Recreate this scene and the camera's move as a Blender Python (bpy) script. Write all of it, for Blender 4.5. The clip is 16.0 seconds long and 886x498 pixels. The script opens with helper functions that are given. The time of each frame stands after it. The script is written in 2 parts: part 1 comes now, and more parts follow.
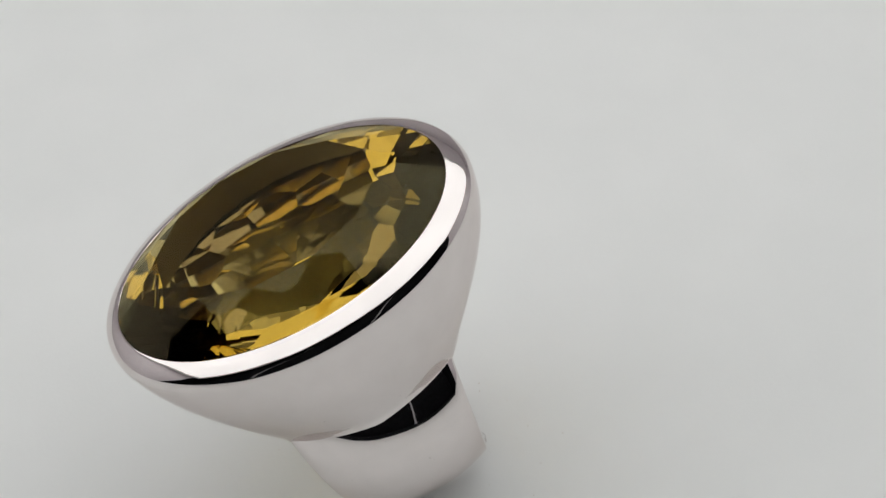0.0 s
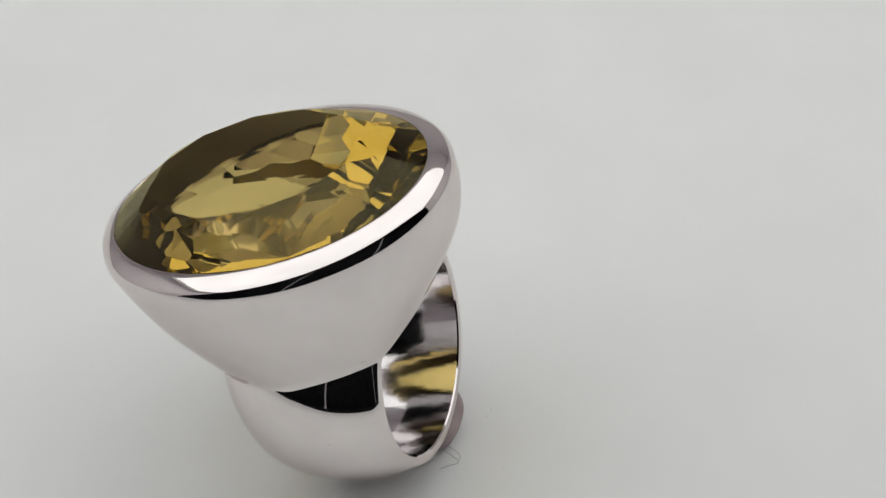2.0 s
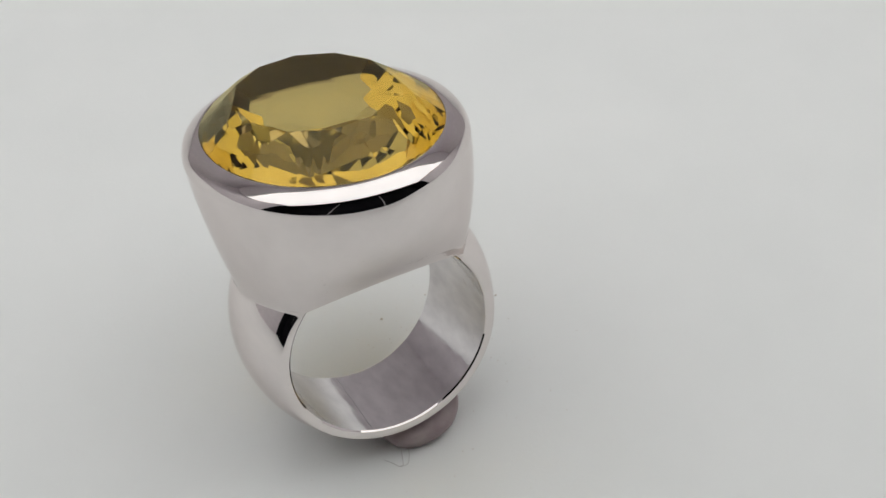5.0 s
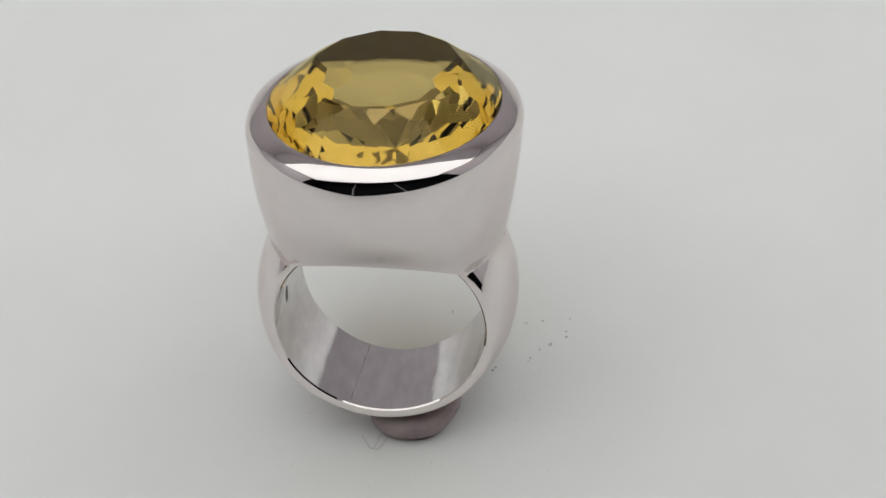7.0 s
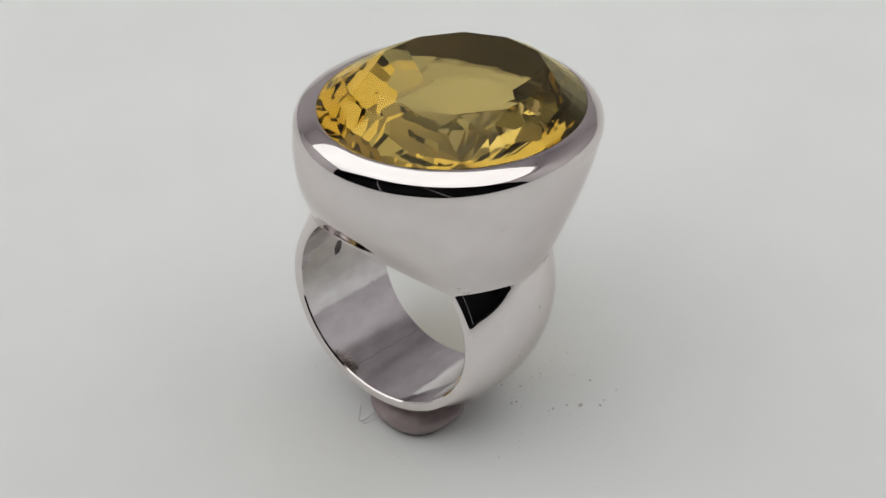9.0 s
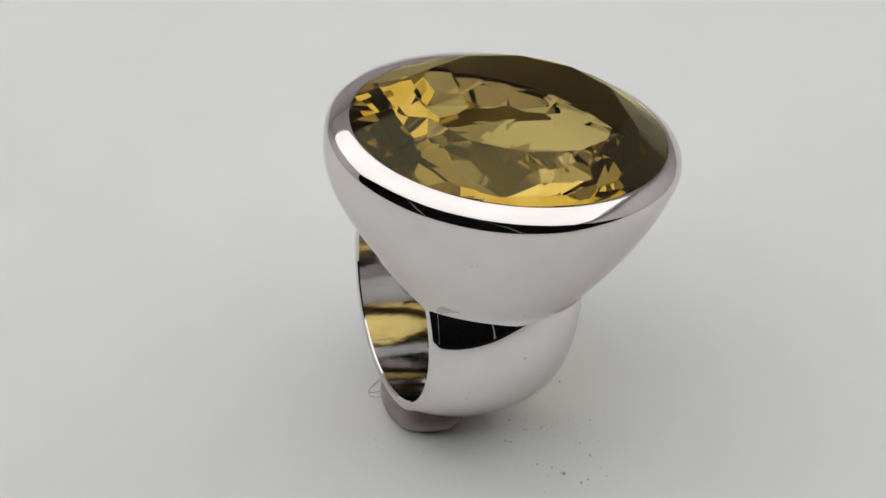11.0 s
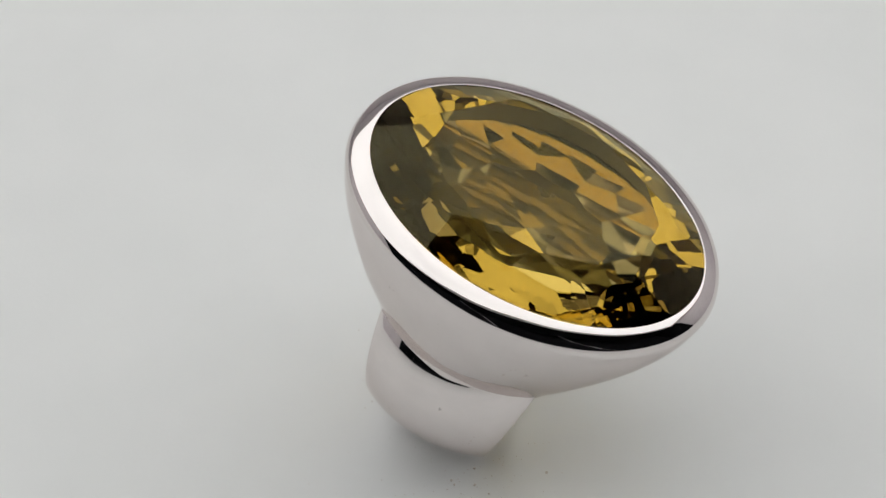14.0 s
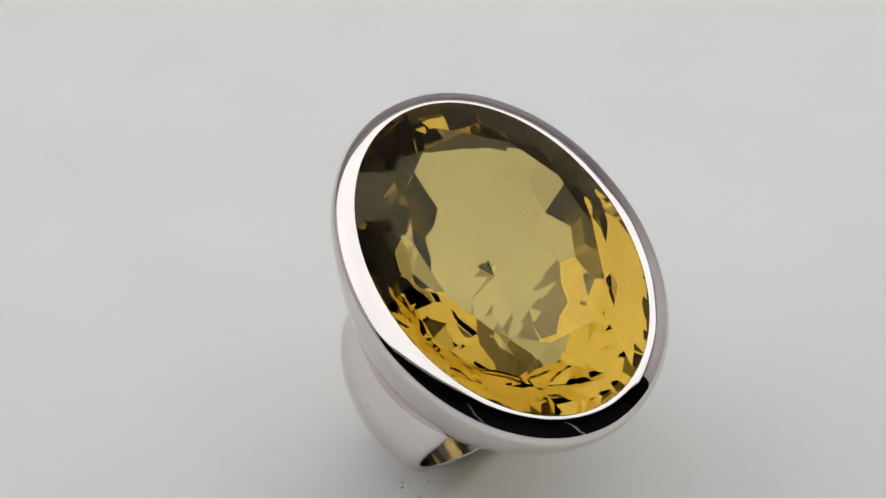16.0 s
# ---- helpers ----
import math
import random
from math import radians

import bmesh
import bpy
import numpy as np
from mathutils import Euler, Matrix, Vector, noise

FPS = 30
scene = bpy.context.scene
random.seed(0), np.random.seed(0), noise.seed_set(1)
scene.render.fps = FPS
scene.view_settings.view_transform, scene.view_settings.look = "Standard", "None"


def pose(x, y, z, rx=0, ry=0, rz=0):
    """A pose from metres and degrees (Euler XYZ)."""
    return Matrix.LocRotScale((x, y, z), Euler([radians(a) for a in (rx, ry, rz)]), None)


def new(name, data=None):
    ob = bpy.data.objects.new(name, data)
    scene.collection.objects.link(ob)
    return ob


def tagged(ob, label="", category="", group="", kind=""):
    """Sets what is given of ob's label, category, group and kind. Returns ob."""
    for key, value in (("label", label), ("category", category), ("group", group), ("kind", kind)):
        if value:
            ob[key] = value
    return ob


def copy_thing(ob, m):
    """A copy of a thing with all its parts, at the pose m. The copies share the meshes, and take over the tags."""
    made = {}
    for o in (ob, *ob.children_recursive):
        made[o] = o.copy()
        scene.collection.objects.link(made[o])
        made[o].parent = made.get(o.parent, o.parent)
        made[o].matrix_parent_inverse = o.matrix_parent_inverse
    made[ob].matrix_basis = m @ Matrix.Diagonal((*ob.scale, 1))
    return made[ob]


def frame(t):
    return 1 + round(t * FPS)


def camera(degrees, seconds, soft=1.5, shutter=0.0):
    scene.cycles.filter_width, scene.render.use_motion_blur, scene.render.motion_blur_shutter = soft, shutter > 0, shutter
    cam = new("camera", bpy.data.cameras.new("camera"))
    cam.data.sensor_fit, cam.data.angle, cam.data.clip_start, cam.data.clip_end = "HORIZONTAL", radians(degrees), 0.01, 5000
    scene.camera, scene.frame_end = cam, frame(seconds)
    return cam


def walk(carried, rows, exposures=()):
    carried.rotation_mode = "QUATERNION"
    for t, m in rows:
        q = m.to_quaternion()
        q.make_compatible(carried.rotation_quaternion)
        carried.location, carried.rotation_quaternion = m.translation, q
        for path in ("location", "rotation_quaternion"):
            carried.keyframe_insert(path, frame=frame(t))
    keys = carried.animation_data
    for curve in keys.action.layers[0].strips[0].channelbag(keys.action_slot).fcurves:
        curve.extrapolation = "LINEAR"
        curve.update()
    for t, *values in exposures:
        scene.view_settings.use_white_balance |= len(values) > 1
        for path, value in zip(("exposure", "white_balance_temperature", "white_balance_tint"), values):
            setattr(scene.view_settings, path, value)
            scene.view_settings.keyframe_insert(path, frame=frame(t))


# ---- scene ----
cam = camera(33.376, 16.0)
MM = 0.001
EYE = (0.0, -0.084229, 0.107366)
CAM = Matrix(((0.9938193, 0.1086767, -0.0226422, EYE[0]),
              (-0.0934279, 0.7086732, -0.6993236, EYE[1]),
              (-0.0599543, 0.6971167, 0.7144465, EYE[2]),
              (0, 0, 0, 1)))
walk(cam, [(0.0, CAM), (16.0, CAM)])

# ---- world and light ----
PANEL_POWER = 1.005
world = bpy.data.worlds.new("room_dark")
scene.world = world
world.use_nodes = True
world.node_tree.nodes["Background"].inputs[0].default_value = (0.02, 0.02, 0.022, 1)
world.node_tree.nodes["Background"].inputs[1].default_value = 0.3


# ---- materials ----
def material(name, colour, rough=0.5, metal=0.0, ior=1.5, transmission=0.0, spec=0.5):
    m = bpy.data.materials.new(name)
    m.use_nodes = True
    b = m.node_tree.nodes["Principled BSDF"]
    b.inputs["Base Color"].default_value = (*colour, 1)
    b.inputs["Roughness"].default_value = rough
    b.inputs["Metallic"].default_value = metal
    b.inputs["IOR"].default_value = ior
    b.inputs["Transmission Weight"].default_value = transmission
    b.inputs["Specular IOR Level"].default_value = spec
    return m


def node(m, kind, **values):
    n = m.node_tree.nodes.new(kind)
    for k, v in values.items():
        n.inputs[k].default_value = v
    return n


def wire(m, a, out, b, inp):
    m.node_tree.links.new(a.outputs[out], b.inputs[inp])


def mottled(m, dark, light, scale, detail=4.0, bump=0.0, bump_scale=None, rough=None, stretch=None):
    """Two-tone noise colour, with fine relief and uneven gloss."""
    b = m.node_tree.nodes["Principled BSDF"]
    co = node(m, "ShaderNodeTexCoord")
    mp = node(m, "ShaderNodeMapping")
    if stretch:
        mp.inputs["Scale"].default_value = stretch
    wire(m, co, "Object", mp, "Vector")
    n = node(m, "ShaderNodeTexNoise", Scale=scale, Detail=detail)
    wire(m, mp, "Vector", n, "Vector")
    r = node(m, "ShaderNodeValToRGB")
    r.color_ramp.elements[0].color, r.color_ramp.elements[1].color = (*dark, 1), (*light, 1)
    r.color_ramp.elements[0].position, r.color_ramp.elements[1].position = 0.3, 0.7
    wire(m, n, "Fac", r, "Fac")
    wire(m, r, "Color", b, "Base Color")
    if bump:
        n2 = node(m, "ShaderNodeTexNoise", Scale=bump_scale or scale * 6, Detail=5.0)
        wire(m, mp, "Vector", n2, "Vector")
        bm = node(m, "ShaderNodeBump", Strength=bump, Distance=0.0002)
        wire(m, n2, "Fac", bm, "Height")
        wire(m, bm, "Normal", b, "Normal")
    if rough:
        mr = node(m, "ShaderNodeMapRange")
        mr.inputs["To Min"].default_value, mr.inputs["To Max"].default_value = rough
        wire(m, n, "Fac", mr, "Value")
        wire(m, mr, "Result", b, "Roughness")
    return m


M_SHEET = mottled(material("white_matte_sheet", (0.8, 0.8, 0.78), 0.75, spec=0.2), (0.84, 0.845, 0.835), (0.87, 0.872, 0.862), 60, bump=0.06, bump_scale=2500)
M_SILVER = mottled(material("polished_silver", (0.9, 0.88, 0.87), 0.05, 1.0), (0.755, 0.705, 0.69), (0.79, 0.74, 0.725), 350, rough=(0.02, 0.05), bump=0.06, bump_scale=240)
def pitted(m, scale, limit):
    """Sparse tiny dull marks."""
    b = m.node_tree.nodes["Principled BSDF"]
    ramp = next(n for n in m.node_tree.nodes if n.bl_idname == "ShaderNodeValToRGB")
    co = node(m, "ShaderNodeTexCoord")
    n = node(m, "ShaderNodeTexNoise", Scale=scale, Detail=3.0)
    big = node(m, "ShaderNodeTexNoise", Scale=scale * 0.16, Detail=1.0)
    wire(m, co, "Object", n, "Vector")
    wire(m, co, "Object", big, "Vector")
    add = node(m, "ShaderNodeMath")
    wire(m, n, "Fac", add, 0)
    wire(m, big, "Fac", add, 1)
    mr = node(m, "ShaderNodeMapRange")
    mr.inputs["From Min"].default_value, mr.inputs["From Max"].default_value = limit, limit + 0.05
    wire(m, add, 0, mr, "Value")
    mix = node(m, "ShaderNodeMix")
    mix.data_type = "RGBA"
    mix.inputs[7].default_value = (0.52, 0.48, 0.46, 1)
    wire(m, mr, "Result", mix, 0)
    wire(m, ramp, "Color", mix, 6)
    wire(m, mix, 2, b, "Base Color")


pitted(M_SILVER, 2600, 1.40)
M_SILVER.node_tree.nodes["Principled BSDF"].inputs["Specular Tint"].default_value = (0.86, 0.83, 0.82, 1)
M_SILVER_IN = mottled(material("worn_silver", (0.8, 0.77, 0.78), 0.2, 1.0), (0.60, 0.57, 0.58), (0.74, 0.71, 0.71), 900, rough=(0.04, 0.14), bump=0.42, bump_scale=220, stretch=(1, 0.4, 1))
M_GEM = bpy.data.materials.new("golden_brown_quartz")
M_GEM.use_nodes = True
_g = M_GEM.node_tree.nodes.new("ShaderNodeBsdfGlass")
_g.inputs["Color"].default_value = (0.845, 0.75, 0.45, 1)
_g.inputs["Roughness"].default_value = 0.0
_g.inputs["IOR"].default_value = 1.55
M_GEM.node_tree.links.new(_g.outputs[0], M_GEM.node_tree.nodes["Material Output"].inputs["Surface"])
# unpolished silver inside the cup, its colour darkened for the missing light there
M_SILVER_RAW_SHADE = mottled(material("unpolished_silver_shaded", (0.35, 0.33, 0.33), 0.4, 0.8), (0.11, 0.09, 0.09), (0.16, 0.135, 0.135), 500, rough=(0.3, 0.5), bump=0.1, bump_scale=2500)
M_PUTTY = mottled(material("mauve_putty", (0.35, 0.27, 0.28), 0.45), (0.30, 0.22, 0.23), (0.42, 0.34, 0.34), 500, bump=0.4, bump_scale=900)
M_CRUMB = mottled(material("grey_crumb", (0.4, 0.36, 0.33), 0.8), (0.58, 0.52, 0.47), (0.80, 0.75, 0.71), 2000)
M_FIBRE = mottled(material("grey_fibre", (0.5, 0.48, 0.48), 0.8), (0.62, 0.60, 0.59), (0.74, 0.71, 0.70), 900)
M_DARK_MARK = mottled(material("dark_mark_metal", (0.12, 0.11, 0.12), 0.5, 0.6), (0.08, 0.07, 0.08), (0.2, 0.18, 0.19), 1500)
M_FABRIC = mottled(material("pale_tent_fabric", (0.4, 0.38, 0.42), 0.9), (0.78, 0.735, 0.76), (0.84, 0.795, 0.82), 40, bump=0.2, bump_scale=900)
M_BLACK = mottled(material("black_cloth", (0.02, 0.02, 0.022), 0.95, spec=0.1), (0.004, 0.004, 0.005), (0.010, 0.010, 0.012), 50, bump=0.2, bump_scale=900)
M_FRAME = mottled(material("white_lamp_frame", (0.75, 0.75, 0.74), 0.4), (0.72, 0.72, 0.71), (0.78, 0.78, 0.77), 30)
M_POLE = mottled(material("pale_metal_pole", (0.8, 0.8, 0.8), 0.4), (0.42, 0.42, 0.43), (0.52, 0.52, 0.53), 60)
M_GLOW = bpy.data.materials.new("panel_diffuser")
M_GLOW.use_nodes = True
_b = M_GLOW.node_tree.nodes["Principled BSDF"]
_b.inputs["Base Color"].default_value = (0.8, 0.8, 0.8, 1)
_b.inputs["Emission Color"].default_value = (0.985, 1.0, 0.985, 1)
_c = node(M_GLOW, "ShaderNodeTexCoord")
_n = node(M_GLOW, "ShaderNodeTexNoise", Scale=9.0, Detail=2.0)
_m = node(M_GLOW, "ShaderNodeMapRange")
_m.inputs["From Min"].default_value, _m.inputs["From Max"].default_value = 0.3, 0.7
_m.inputs["To Min"].default_value, _m.inputs["To Max"].default_value = 0.9 * PANEL_POWER, 1.1 * PANEL_POWER
wire(M_GLOW, _c, "Object", _n, "Vector")
wire(M_GLOW, _n, "Fac", _m, "Value")
wire(M_GLOW, _m, "Result", _b, "Emission Strength")


# ---- building helpers ----
def finish(bm, name, mat, smooth=False):
    bmesh.ops.recalc_face_normals(bm, faces=bm.faces)
    me = bpy.data.meshes.new(name)
    bm.to_mesh(me)
    bm.free()
    me.materials.append(mat)
    if smooth:
        me.polygons.foreach_set("use_smooth", [True] * len(me.polygons))
    return me


def part(name, bm, mat, parent=None, label="", smooth=False, m=None):
    ob = new(name, finish(bm, name, mat, smooth))
    if parent:
        ob.parent = parent
    if m is not None:
        ob.matrix_basis = m
    return tagged(ob, label)


def box(bm, lo, hi):
    v = [bm.verts.new((x, y, z)) for x in (lo[0], hi[0]) for y in (lo[1], hi[1]) for z in (lo[2], hi[2])]
    for q in ((0, 1, 3, 2), (4, 6, 7, 5), (0, 4, 5, 1), (2, 3, 7, 6), (0, 2, 6, 4), (1, 5, 7, 3)):
        bm.faces.new([v[i] for i in q])


def loft(bm, loops, closed=False, caps=False):
    """Skins rings of points of equal count; closed joins the last ring to the first."""
    rows = [[bm.verts.new(p) for p in loop] for loop in loops]
    n = len(rows[0])
    pairs = list(zip(rows, rows[1:])) + ([(rows[-1], rows[0])] if closed else [])
    for a, b in pairs:
        for i in range(n):
            j = (i + 1) % n
            bm.faces.new((a[i], a[j], b[j], b[i]))
    if caps:
        bm.faces.new(rows[0])
        bm.faces.new(rows[-1])
    return rows


def superpoint(a, ax, ay, n):
    c, s = math.cos(a), math.sin(a)
    r = (abs(c) ** n + abs(s) ** n) ** (-1.0 / n)
    return ax * r * c, ay * r * s


# ---- the setting: a small photo box lined with fabric ----
def slab(name, lo, hi, mat, label, category):
    bm = bmesh.new()
    box(bm, lo, hi)
    return tagged(part(name, bm, mat), label, category, kind="structure")


HALF, HIGH, BACK, FRONT = 0.45, 0.31, 0.50, -0.26
slab("floor_front", (-HALF, FRONT, -0.03), (HALF, -0.16, -0.008), M_BLACK, "black cloth before the white floor sheet", "floor")
slab("floor", (-HALF, -0.16, -0.03), (HALF, BACK, -0.008), M_SHEET, "white matte floor sheet of a photo box", "floor")
slab("wall_back", (-HALF, BACK, -0.03), (HALF, BACK + 0.01, HIGH), M_FABRIC, "pale mauve fabric back wall of a photo box", "wall")
for side, x in (("left", -HALF - 0.01), ("right", HALF)):
    slab("wall_" + side, (x, -0.12, -0.03), (x + 0.01, BACK + 0.01, HIGH), M_FABRIC, "pale mauve fabric side wall of a photo box", "wall")
    slab("wall_" + side + "_front", (x, FRONT, -0.03), (x + 0.01, -0.12, HIGH), M_BLACK, "black cloth hung beside the open photo box", "wall")
slab("wall_front", (-HALF - 0.01, FRONT - 0.01, -0.03), (HALF + 0.01, FRONT, HIGH), M_BLACK, "black cloth hung before the photo box", "wall")
slab("ceiling", (-HALF - 0.01, -0.152, HIGH), (HALF + 0.01, BACK + 0.01, HIGH + 0.01), M_FABRIC, "pale mauve fabric roof of a photo box", "ceiling")
slab("ceiling_front", (-HALF - 0.01, FRONT - 0.01, HIGH), (HALF + 0.01, -0.152, HIGH + 0.01), M_BLACK, "black cloth roof over the front of the photo box", "ceiling")


def lamp_panel():
    top = new("led_panel")
    top.location = (0, 0.065, HIGH - 0.032)
    w, d = 0.42, 0.20
    bm = bmesh.new()
    for lo, hi in (((-w - .015, -d - .015, 0), (w + .015, -d, .03)), ((-w - .015, d, 0), (w + .015, d + .015, .03)),
                   ((-w - .015, -d, 0), (-w, d, .03)), ((w, -d, 0), (w + .015, d, .03))):
        box(bm, lo, hi)
    part("frame", bm, M_FRAME, top)
    bm = bmesh.new()
    box(bm, (-w, -d, 0.006), (w, d, 0.012))
    part("diffuser", bm, M_GLOW, top, "glowing white diffuser")
    tagged(top, "square glowing white light panel under the fabric roof", "light panel")


lamp_panel()


def stand_leg():
    bm = bmesh.new()
    n = 16
    loft(bm, [[(r * math.cos(2 * math.pi * i / n), r * math.sin(2 * math.pi * i / n), z) for i in range(n)] for r, z in ((.005, 0), (.005, .006), (.0026, .008), (.0026, .2), (.002, .202), (.002, .30))], caps=True)
    return tagged(part("stand_leg", bm, M_POLE, smooth=True, m=pose(-0.11, -0.235, -0.008)), "slender pale metal stand leg before black cloth", "stand", "stand legs")


LEG = stand_leg()
copy_thing(LEG, pose(0.11, -0.235, -0.008))

# ---- turntable ----
def disc(bm, r, lo, hi, bevel, n=128):
    prof = [(r - bevel, lo), (r, lo + bevel), (r, hi - bevel), (r - bevel, hi)]
    loft(bm, [[(q * math.cos(2 * math.pi * i / n), q * math.sin(2 * math.pi * i / n), z) for i in range(n)] for q, z in prof], caps=True)


def turntable():
    top = new("turntable")
    bm = bmesh.new()
    disc(bm, 0.093, -0.008, -0.0012, 0.001)
    part("platter", bm, M_FRAME, top, "white plastic platter")
    bm = bmesh.new()
    disc(bm, 0.095, -0.0012, 0.0, 0.0003)
    part("cover_sheet", bm, M_SHEET, top, "matte white cover sheet")
    return tagged(top, "flat round turntable with a white matte sheet on it", "turntable")


# ---- the ring ----
RING = Matrix.Translation((-2.762 * MM, 4.858 * MM, 11.354 * MM)) @ Euler((0, 0, -0.064)).to_matrix().to_4x4() @ Euler((-0.316, 0, 0)).to_matrix().to_4x4() @ Euler((0, 0.034, 0)).to_matrix().to_4x4()
HOLE, WIDE, BASE = 9.0, 14.29, 6.0
LIP_A, LIP_B = 13.81, 9.60


def cup_base(a):
    """The cup's lower edge: it sits along the band's shoulders and arches over the finger hole between them."""
    c, q = math.cos(a), math.sin(a)
    if abs(c) >= abs(q) - 1e-9:
        y = 7.14 * q / math.sin(math.pi / 4)
        return math.copysign(7.4 + 2.6 * (1 - (y / 7.14) ** 2), c), y, 6.0
    x = 7.4 * c / math.cos(math.pi / 4)
    u = max(0.0, (math.sqrt(90.76 - x * x) - 6.0) / 3.527)
    return x, math.copysign(7.14 + 4.0 * u, q), 6.0 + 2.55 * u


def bezel_mesh():
    """The oval cup that holds the stone: open below, with a sloped lip rounding over into the wall."""
    n = 192
    angles = [2 * math.pi * i / n for i in range(n)]
    loops = []

    def ring(ax, ay, z, wave=0.0):
        """An oval row of points; wave is how far the hand-finished edge strays."""
        row = []
        for a in angles:
            w = wave * (math.sin(5 * a + 1.0) + 0.8 * math.sin(9 * a + 0.4) + 0.5 * math.sin(17 * a))
            row.append(((ax + w) * math.cos(a), (ay + w) * math.sin(a), z + 0.5 * w))
        loops.append(row)

    tuck = []
    for a in angles:
        x, y, z = cup_base(a)
        side = abs(math.cos(a)) >= abs(math.sin(a)) - 1e-9
        tuck.append((x * 0.98, y * (1.0 if side else 0.975), z - 0.4 if side else z + 0.1))
    loops.append(tuck)
    top_z, top_x, top_y = 16.92, LIP_B + 1.85, LIP_A + 1.68
    # outer wall, from the base to the widest line
    for s in [0.0, 0.015, 0.03] + [k / 20 for k in range(1, 21)]:
        foot = 0.30 * max(0.0, 1 - s / 0.07) ** 2
        loop = []
        for a in angles:
            x, y, z = cup_base(a)
            g = s * (1 + (0.76 + 0.14 * math.sin(a) ** 2) * (1 - s) * (1 - 0.72 * math.sin(a) ** 2 * (1 - s) ** 5))
            flare = foot * max(0.0, abs(math.cos(a)) - 0.5) * 2
            loop.append((x + (top_x * math.cos(a) - x) * g + math.copysign(flare, x), y + (top_y * math.sin(a) - y) * g, z + (top_z - z) * s))
        loops.append(loop)
    # rounded shoulder and sloped lip: outward offset from the stone's edge, height
    for o, z in ((1.77, 17.10), (1.735, 17.34), (1.665, 17.56), (1.575, 17.75), (1.49, 17.90), (1.43, 17.97), (1.25, 18.10), (1.0, 18.247), (0.70, 18.40), (0.4, 18.52), (0.15, 18.595), (0.05, 18.60), (0.0, 18.55), (0.0, 18.2)):
        ring(LIP_B + o * 1.06, LIP_A + o * 0.96, z, 0.009 if o > 1.2 else 0.006 if o > 0.2 else 0.0)
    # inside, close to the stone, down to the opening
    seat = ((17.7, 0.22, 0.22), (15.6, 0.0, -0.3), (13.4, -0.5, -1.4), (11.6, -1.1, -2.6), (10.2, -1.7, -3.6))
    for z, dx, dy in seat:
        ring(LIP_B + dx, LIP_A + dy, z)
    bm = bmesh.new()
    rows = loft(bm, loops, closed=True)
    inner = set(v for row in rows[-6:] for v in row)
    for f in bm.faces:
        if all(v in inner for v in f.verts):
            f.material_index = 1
    return bm


def shank_mesh():
    """A broad band, flat inside and domed outside, narrower below, that runs up into the cup on both sides."""
    a0 = math.asin(7.0 / HOLE)
    steps = 144
    u_out = [1 - k / 10 for k in range(21)]
    rows = []
    bm = bmesh.new()
    for i in range(steps + 1):
        a = a0 - (math.pi + 2 * a0) * i / steps
        s = min(1.0, max(0.0, (0.633 - math.sin(a)) / 1.633))
        half = WIDE / 2 - 1.294 * (0.633 - math.sin(a)) - 0.238 * (math.cos(a) ** 2 - 0.6)
        crest, edge = 12.05 - 1.5 * s, 9.9
        prof = [(-half, HOLE + 0.12), (-half + 0.12, HOLE), (-half * 0.5, HOLE), (0, HOLE), (half * 0.5, HOLE), (half - 0.12, HOLE), (half, HOLE + 0.12), (half, edge - 0.25)]
        prof += [(half * u * 0.985, edge - 0.08 + (crest - edge + 0.08) * (1 - abs(u) ** 2.2)) for u in u_out]
        prof.append((-half, edge - 0.25))
        rows.append([bm.verts.new((r * math.cos(a), y, r * math.sin(a))) for y, r in prof])
    m = len(rows[0])
    for a, b in zip(rows, rows[1:]):
        for j in range(m):
            f = bm.faces.new((a[j], a[(j + 1) % m], b[(j + 1) % m], b[j]))
            f.material_index = 1 if 1 <= j < 5 else 0
    bm.faces.new(rows[0])
    bm.faces.new(rows[-1])
    return bm


FOLD = 12


def facet(az, p, q, q_az=None):
    """A cutting plane that faces az and holds p and q, each a radius and a height; q may stand at another angle."""
    r1, z1 = p
    r2, z2 = q[0] * math.cos((az if q_az is None else q_az) - az), q[1]
    n = Vector((z1 - z2, 0, r2 - r1))
    if n.x < 0:
        n = -n
    n.normalize()
    return Vector((r1 * math.cos(az), r1 * math.sin(az), z1)), Vector((n.x * math.cos(az), n.x * math.sin(az), n.z))


def gem_planes():
    """Table, stars, kites and edge facets above; edge facets, breaks, mains and point facets below."""
    step = 2 * math.pi / FOLD
    table, deep = 0.665, 2.9
    planes = [(Vector((0, 0, deep)), Vector((0, 0, 1)))]
    star = (0.775, 2.17)
    below = ((0.657, -4.768), (0.4731, -6.728), (0.332, -7.286), (0.0, -8.378))
    for i in range(FOLD):
        corner, side = (i + 0.5) * step, i * step
        planes.append(facet(corner, (1.0, 0.28), (table, deep)))
        planes.append(facet(side, (table * math.cos(step / 2), deep), star))
        for k in (-1, 1):
            planes.append(facet(corner + k * step * 0.29, (1.002, 0.3), star, corner + k * step / 2))
            planes.append(facet(corner + k * step * 0.27, (1.002, -0.1), below[0]))
        planes.append(facet(side, below[0], below[1]))
        planes.append(facet(corner, below[1], below[2]))
        planes.append(facet(side, below[2], below[3]))
    return planes


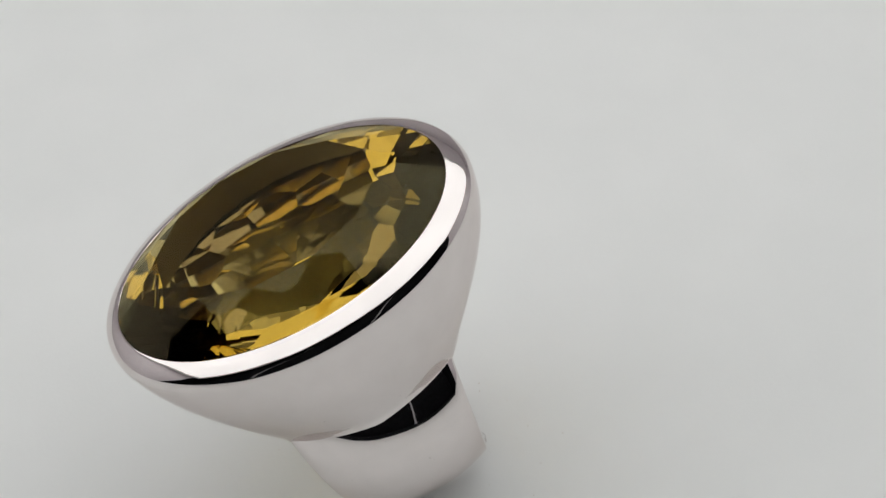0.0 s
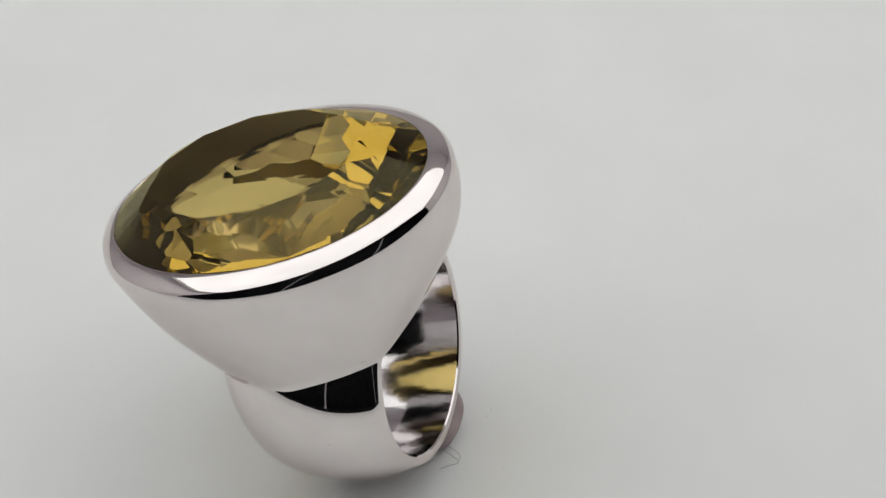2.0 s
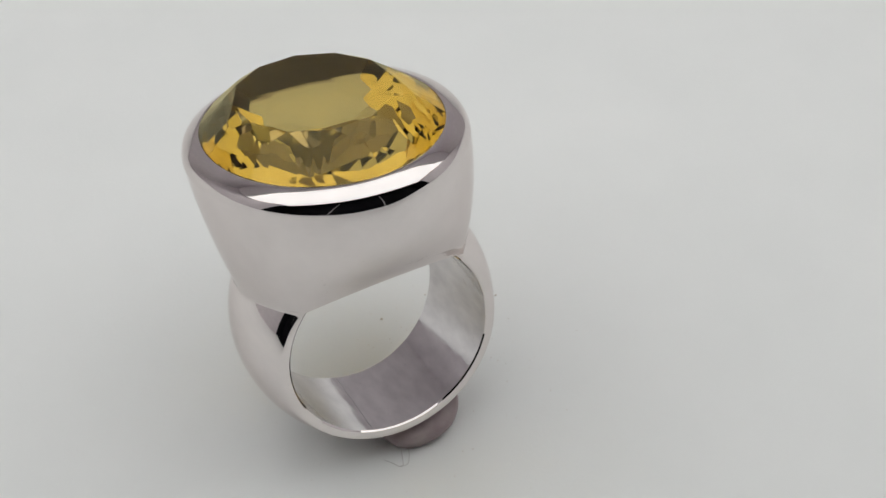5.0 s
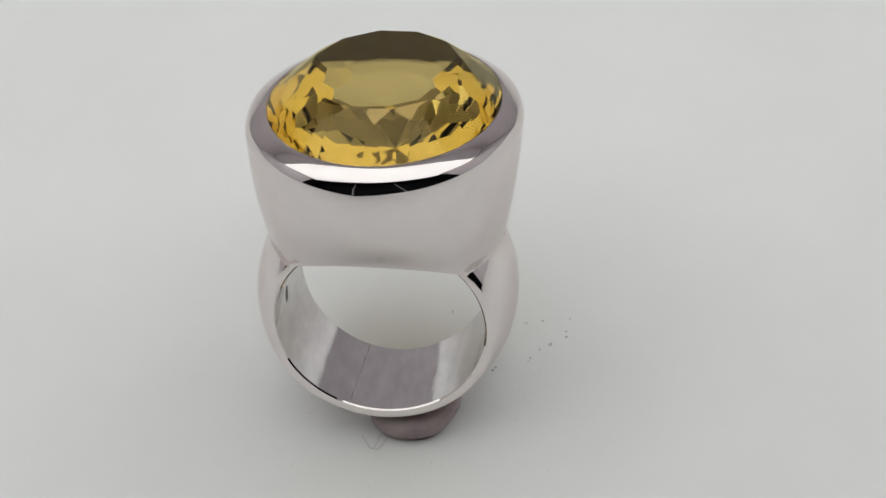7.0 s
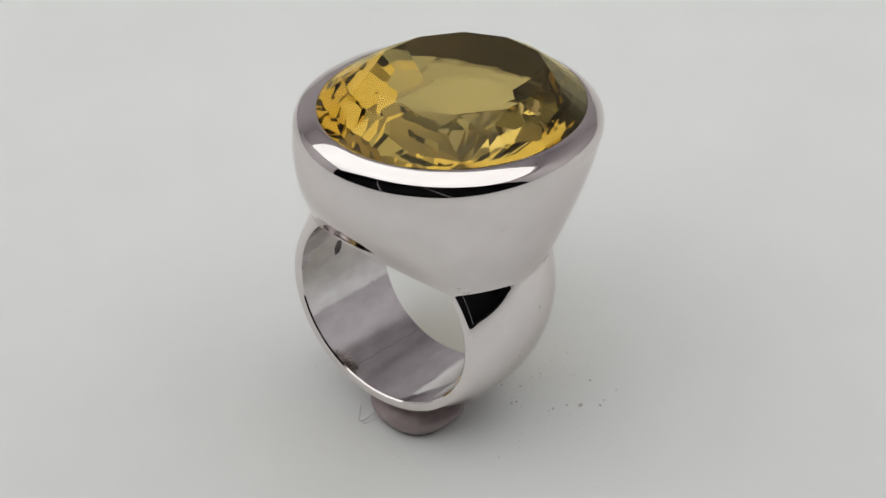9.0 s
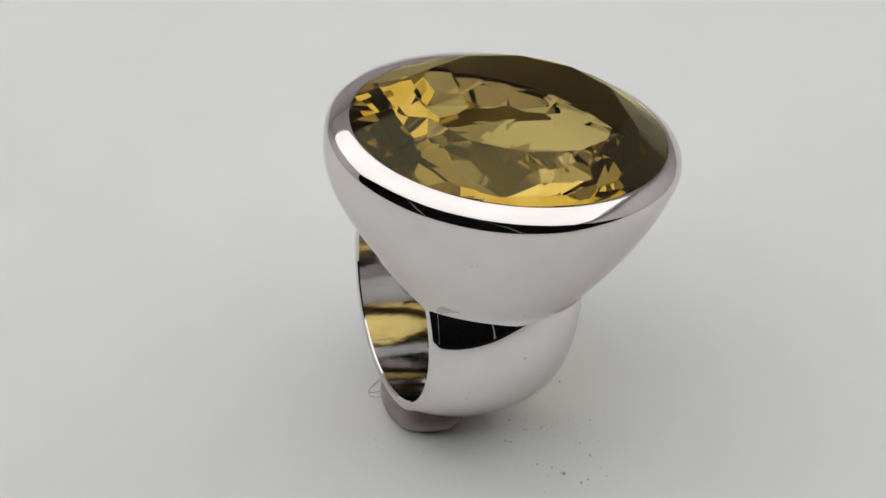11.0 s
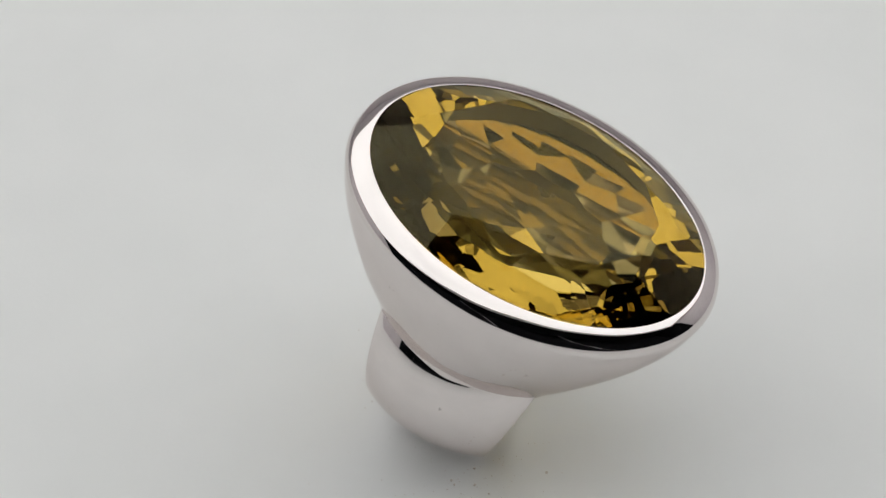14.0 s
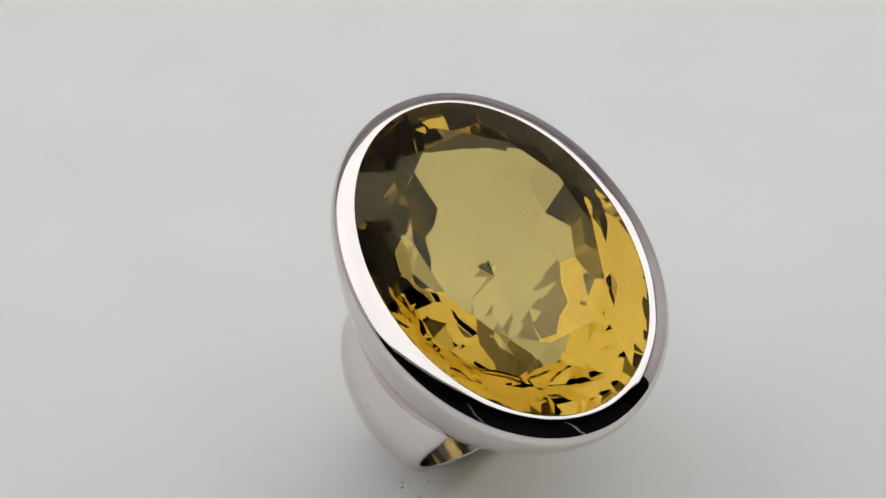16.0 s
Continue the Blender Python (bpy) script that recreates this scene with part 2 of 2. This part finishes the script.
def gem_mesh():
    """An oval stone, cut plane by plane from a round blank and then drawn out to its oval."""
    A, B, z0 = LIP_A - 0.01, LIP_B - 0.01, 18.3
    bm = bmesh.new()
    n = 96
    loft(bm, [[(math.cos(2 * math.pi * i / n), math.sin(2 * math.pi * i / n), z) for i in range(n)] for z in (-9.3, 4.0)], caps=True)
    for co, no in gem_planes():
        bmesh.ops.bisect_plane(bm, geom=list(bm.verts) + list(bm.edges) + list(bm.faces), dist=1e-5, plane_co=co, plane_no=no, clear_outer=True)
        rim = [e for e in bm.edges if e.is_boundary]
        if rim:
            bmesh.ops.edgeloop_fill(bm, edges=rim)
    bmesh.ops.remove_doubles(bm, verts=list(bm.verts), dist=1e-4)
    for v in bm.verts:
        v.co = Vector((B * v.co.x, A * v.co.y, z0 + v.co.z))
    return bm


def sized(bm):
    """From millimetres to metres."""
    bmesh.ops.scale(bm, vec=(MM, MM, MM), verts=bm.verts)
    return bm


def hallmark_mesh():
    """A small struck diamond mark, darkened, inside the band."""
    bm = bmesh.new()
    pts = [(math.pi + da, -1.1 + dy) for da, dy in ((-0.085, -0.18), (-0.075, 0.34), (0.0, 0.52), (0.075, 0.30), (0.085, -0.30), (0.0, -0.48))]
    rows = [[(r * math.cos(a), y, r * math.sin(a)) for a, y in pts] for r in (HOLE + 0.05, HOLE - 0.012)]
    loft(bm, rows, caps=True)
    return bm


def inner_line_mesh():
    """The thin, slightly crooked dark line across the inside of the band."""
    bm = bmesh.new()
    loops = []
    for k in range(25):
        y = -4.9 + 9.9 * k / 24
        a = radians(-107.9 + 0.28 * y) + 0.004 * math.sin(2.3 * y) + 0.002 * math.sin(7.1 * y)
        w = 0.0017 * (1 + 0.5 * math.sin(3.1 * y + 1))
        loops.append([(r * math.cos(a + d), y, r * math.sin(a + d)) for r, d in ((HOLE + 0.03, -w), (HOLE - 0.006, -w), (HOLE - 0.006, w), (HOLE + 0.03, w))])
    loft(bm, loops, caps=True)
    return bm


def finger_ring():
    top = new("finger_ring")
    b = part("bezel", sized(bezel_mesh()), M_SILVER, top, "polished silver oval cup with a sloped lip", True, RING)
    s = part("shank", sized(shank_mesh()), M_SILVER, top, "broad domed silver band, brushed inside", True, RING)
    s.data.materials.append(M_SILVER_IN)
    b.data.materials.append(M_SILVER_RAW_SHADE)
    s.data.set_sharp_from_angle(angle=radians(40))
    b.data.set_sharp_from_angle(angle=radians(30))
    part("hallmark", sized(hallmark_mesh()), M_DARK_MARK, s, "small dark struck mark")
    part("inner_line", sized(inner_line_mesh()), M_DARK_MARK, s, "thin dark line across the inside of the band")
    part("gemstone", sized(gem_mesh()), M_GEM, top, "clear golden brown faceted oval quartz", False, RING)
    return tagged(top, "polished silver ring with large oval golden brown stone, propped on putty", "ring")


def putty_lump():
    bm = bmesh.new()
    n = 48
    loops = []
    for r, z in ((3.1, 0.0), (3.45, 0.1), (3.65, 0.35), (3.8, 0.8), (3.95, 1.0), (4.0, 1.1), (4.08, 1.6), (3.8, 2.1), (2.6, 2.3), (1.0, 2.3)):
        loops.append([((r + 0.18 * math.sin(3 * a + z) + 0.1 * math.sin(5 * a)) * math.cos(a) * 1.06 * MM - 0.0013, (r + 0.15 * math.sin(2 * a + 1 + z)) * math.sin(a) * MM + 0.0004, z * MM * (1 + 0.12 * math.sin(-a) * (z > 1))) for a in [2 * math.pi * i / n for i in range(n)]])
    loft(bm, loops, caps=True)
    return tagged(part("putty_lump", bm, M_PUTTY, smooth=True), "small mauve grey putty lump under the ring", "putty")


def crumb(x, y, size, k):
    """A tiny uneven grain; its origin lies on the turntable's axis."""
    bm = bmesh.new()
    bmesh.ops.create_icosphere(bm, subdivisions=1, radius=size * MM, matrix=Matrix.Translation((x * MM, y * MM, 0.3 * size * MM)) @ pose(0, 0, 0, 0, 0, 40 * k) @ Matrix.Diagonal((1.0, 0.65 + 0.1 * (k % 4), 0.55, 1)))
    for v in bm.verts:
        v.co += Vector([random.uniform(-0.22, 0.22) * size * MM for _ in range(3)])
        v.co.z = max(v.co.z, 0.0)
    return tagged(part("crumb", bm, M_CRUMB), "tiny grey brown crumb on the white sheet", "crumb", "crumbs beside the ring")


def dust():
    """Fine dust strewn beside the ring."""
    bm = bmesh.new()
    for k in range(150):
        a, r = random.gauss(0.85, 0.42), abs(random.gauss(8.5, 3.2)) + 2.5
        if k % 4 == 0:
            a = random.uniform(0, 6.28)
        q = random.uniform(0.02, 0.065)
        bmesh.ops.create_cone(bm, cap_ends=True, segments=5, radius1=q * MM, radius2=0.5 * q * MM, depth=0.5 * q * MM,
                              matrix=Matrix.Translation((r * math.cos(a) * MM, r * math.sin(a) * MM, 0.25 * q * MM)))
    return tagged(part("dust", bm, M_CRUMB), "fine grey dust strewn on the white sheet", "dust", kind="stuff")


def fibre(points, thick, label):
    cu = bpy.data.curves.new("fibre", "CURVE")
    cu.dimensions = "3D"
    cu.bevel_depth, cu.bevel_resolution, cu.resolution_u = thick * MM, 1, 6
    sp = cu.splines.new("BEZIER")
    sp.bezier_points.add(len(points) - 1)
    for b, (x, y, z) in zip(sp.bezier_points, points):
        b.co = (x * MM, y * MM, z * MM)
        b.handle_left_type = b.handle_right_type = "AUTO"
    cu.materials.append(M_FIBRE)
    return tagged(new("fibre", cu), label, "fibre", "stray fibres")


TABLE = turntable()
THING = finger_ring()
PUTTY = putty_lump()
GRAINS = ((13.1, 8.9, 0.2), (11.5, 8.0, 0.3), (10.5, 7.4, 0.17), (9.6, 6.4, 0.17), (9.3, 10.8, 0.19), (10.9, 11.0, 0.2), (13.5, 11.2, 0.12),
          (13.1, 9.6, 0.15), (9.4, 6.0, 0.14), (6.0, 5.0, 0.2), (9.8, 12.4, 0.1), (7.4, 12.9, 0.13), (6.1, 8.6, 0.17), (5.7, 7.1, 0.22),
          (6.3, 5.4, 0.18), (2.2, 12.5, 0.2), (4.1, 6.4, 0.2), (0.5, -5.4, 0.1), (1.4, -5.7, 0.1))
TURNING = [TABLE, THING, PUTTY, dust()]
TURNING += [crumb(x, y, 0.78 * q, k) for k, (x, y, q) in enumerate(GRAINS)]
TURNING.append(fibre([(-5.9, -2.3, 0.05), (-5.4, -3.1, 0.1), (-4.9, -3.8, 0.05), (-4.5, -3.3, 0.15), (-4.2, -2.5, 0.4)], 0.035, "thin grey looped fibre on the white sheet"))
TURNING.append(fibre([(-5.0, -3.7, 0.04), (-4.4, -3.9, 0.1), (-3.9, -3.4, 0.2), (-3.4, -2.4, 0.3)], 0.03, "thin grey curled fibre beside the putty"))


def motions():
    """All that stands on the turntable goes round with it, clockwise from above."""
    for ob in TURNING:
        walk(ob, [(0.5 * k, pose(0, 0, 0, 0, 0, -16.07 * (0.5 * k - 6.6))) for k in range(33)])


motions()
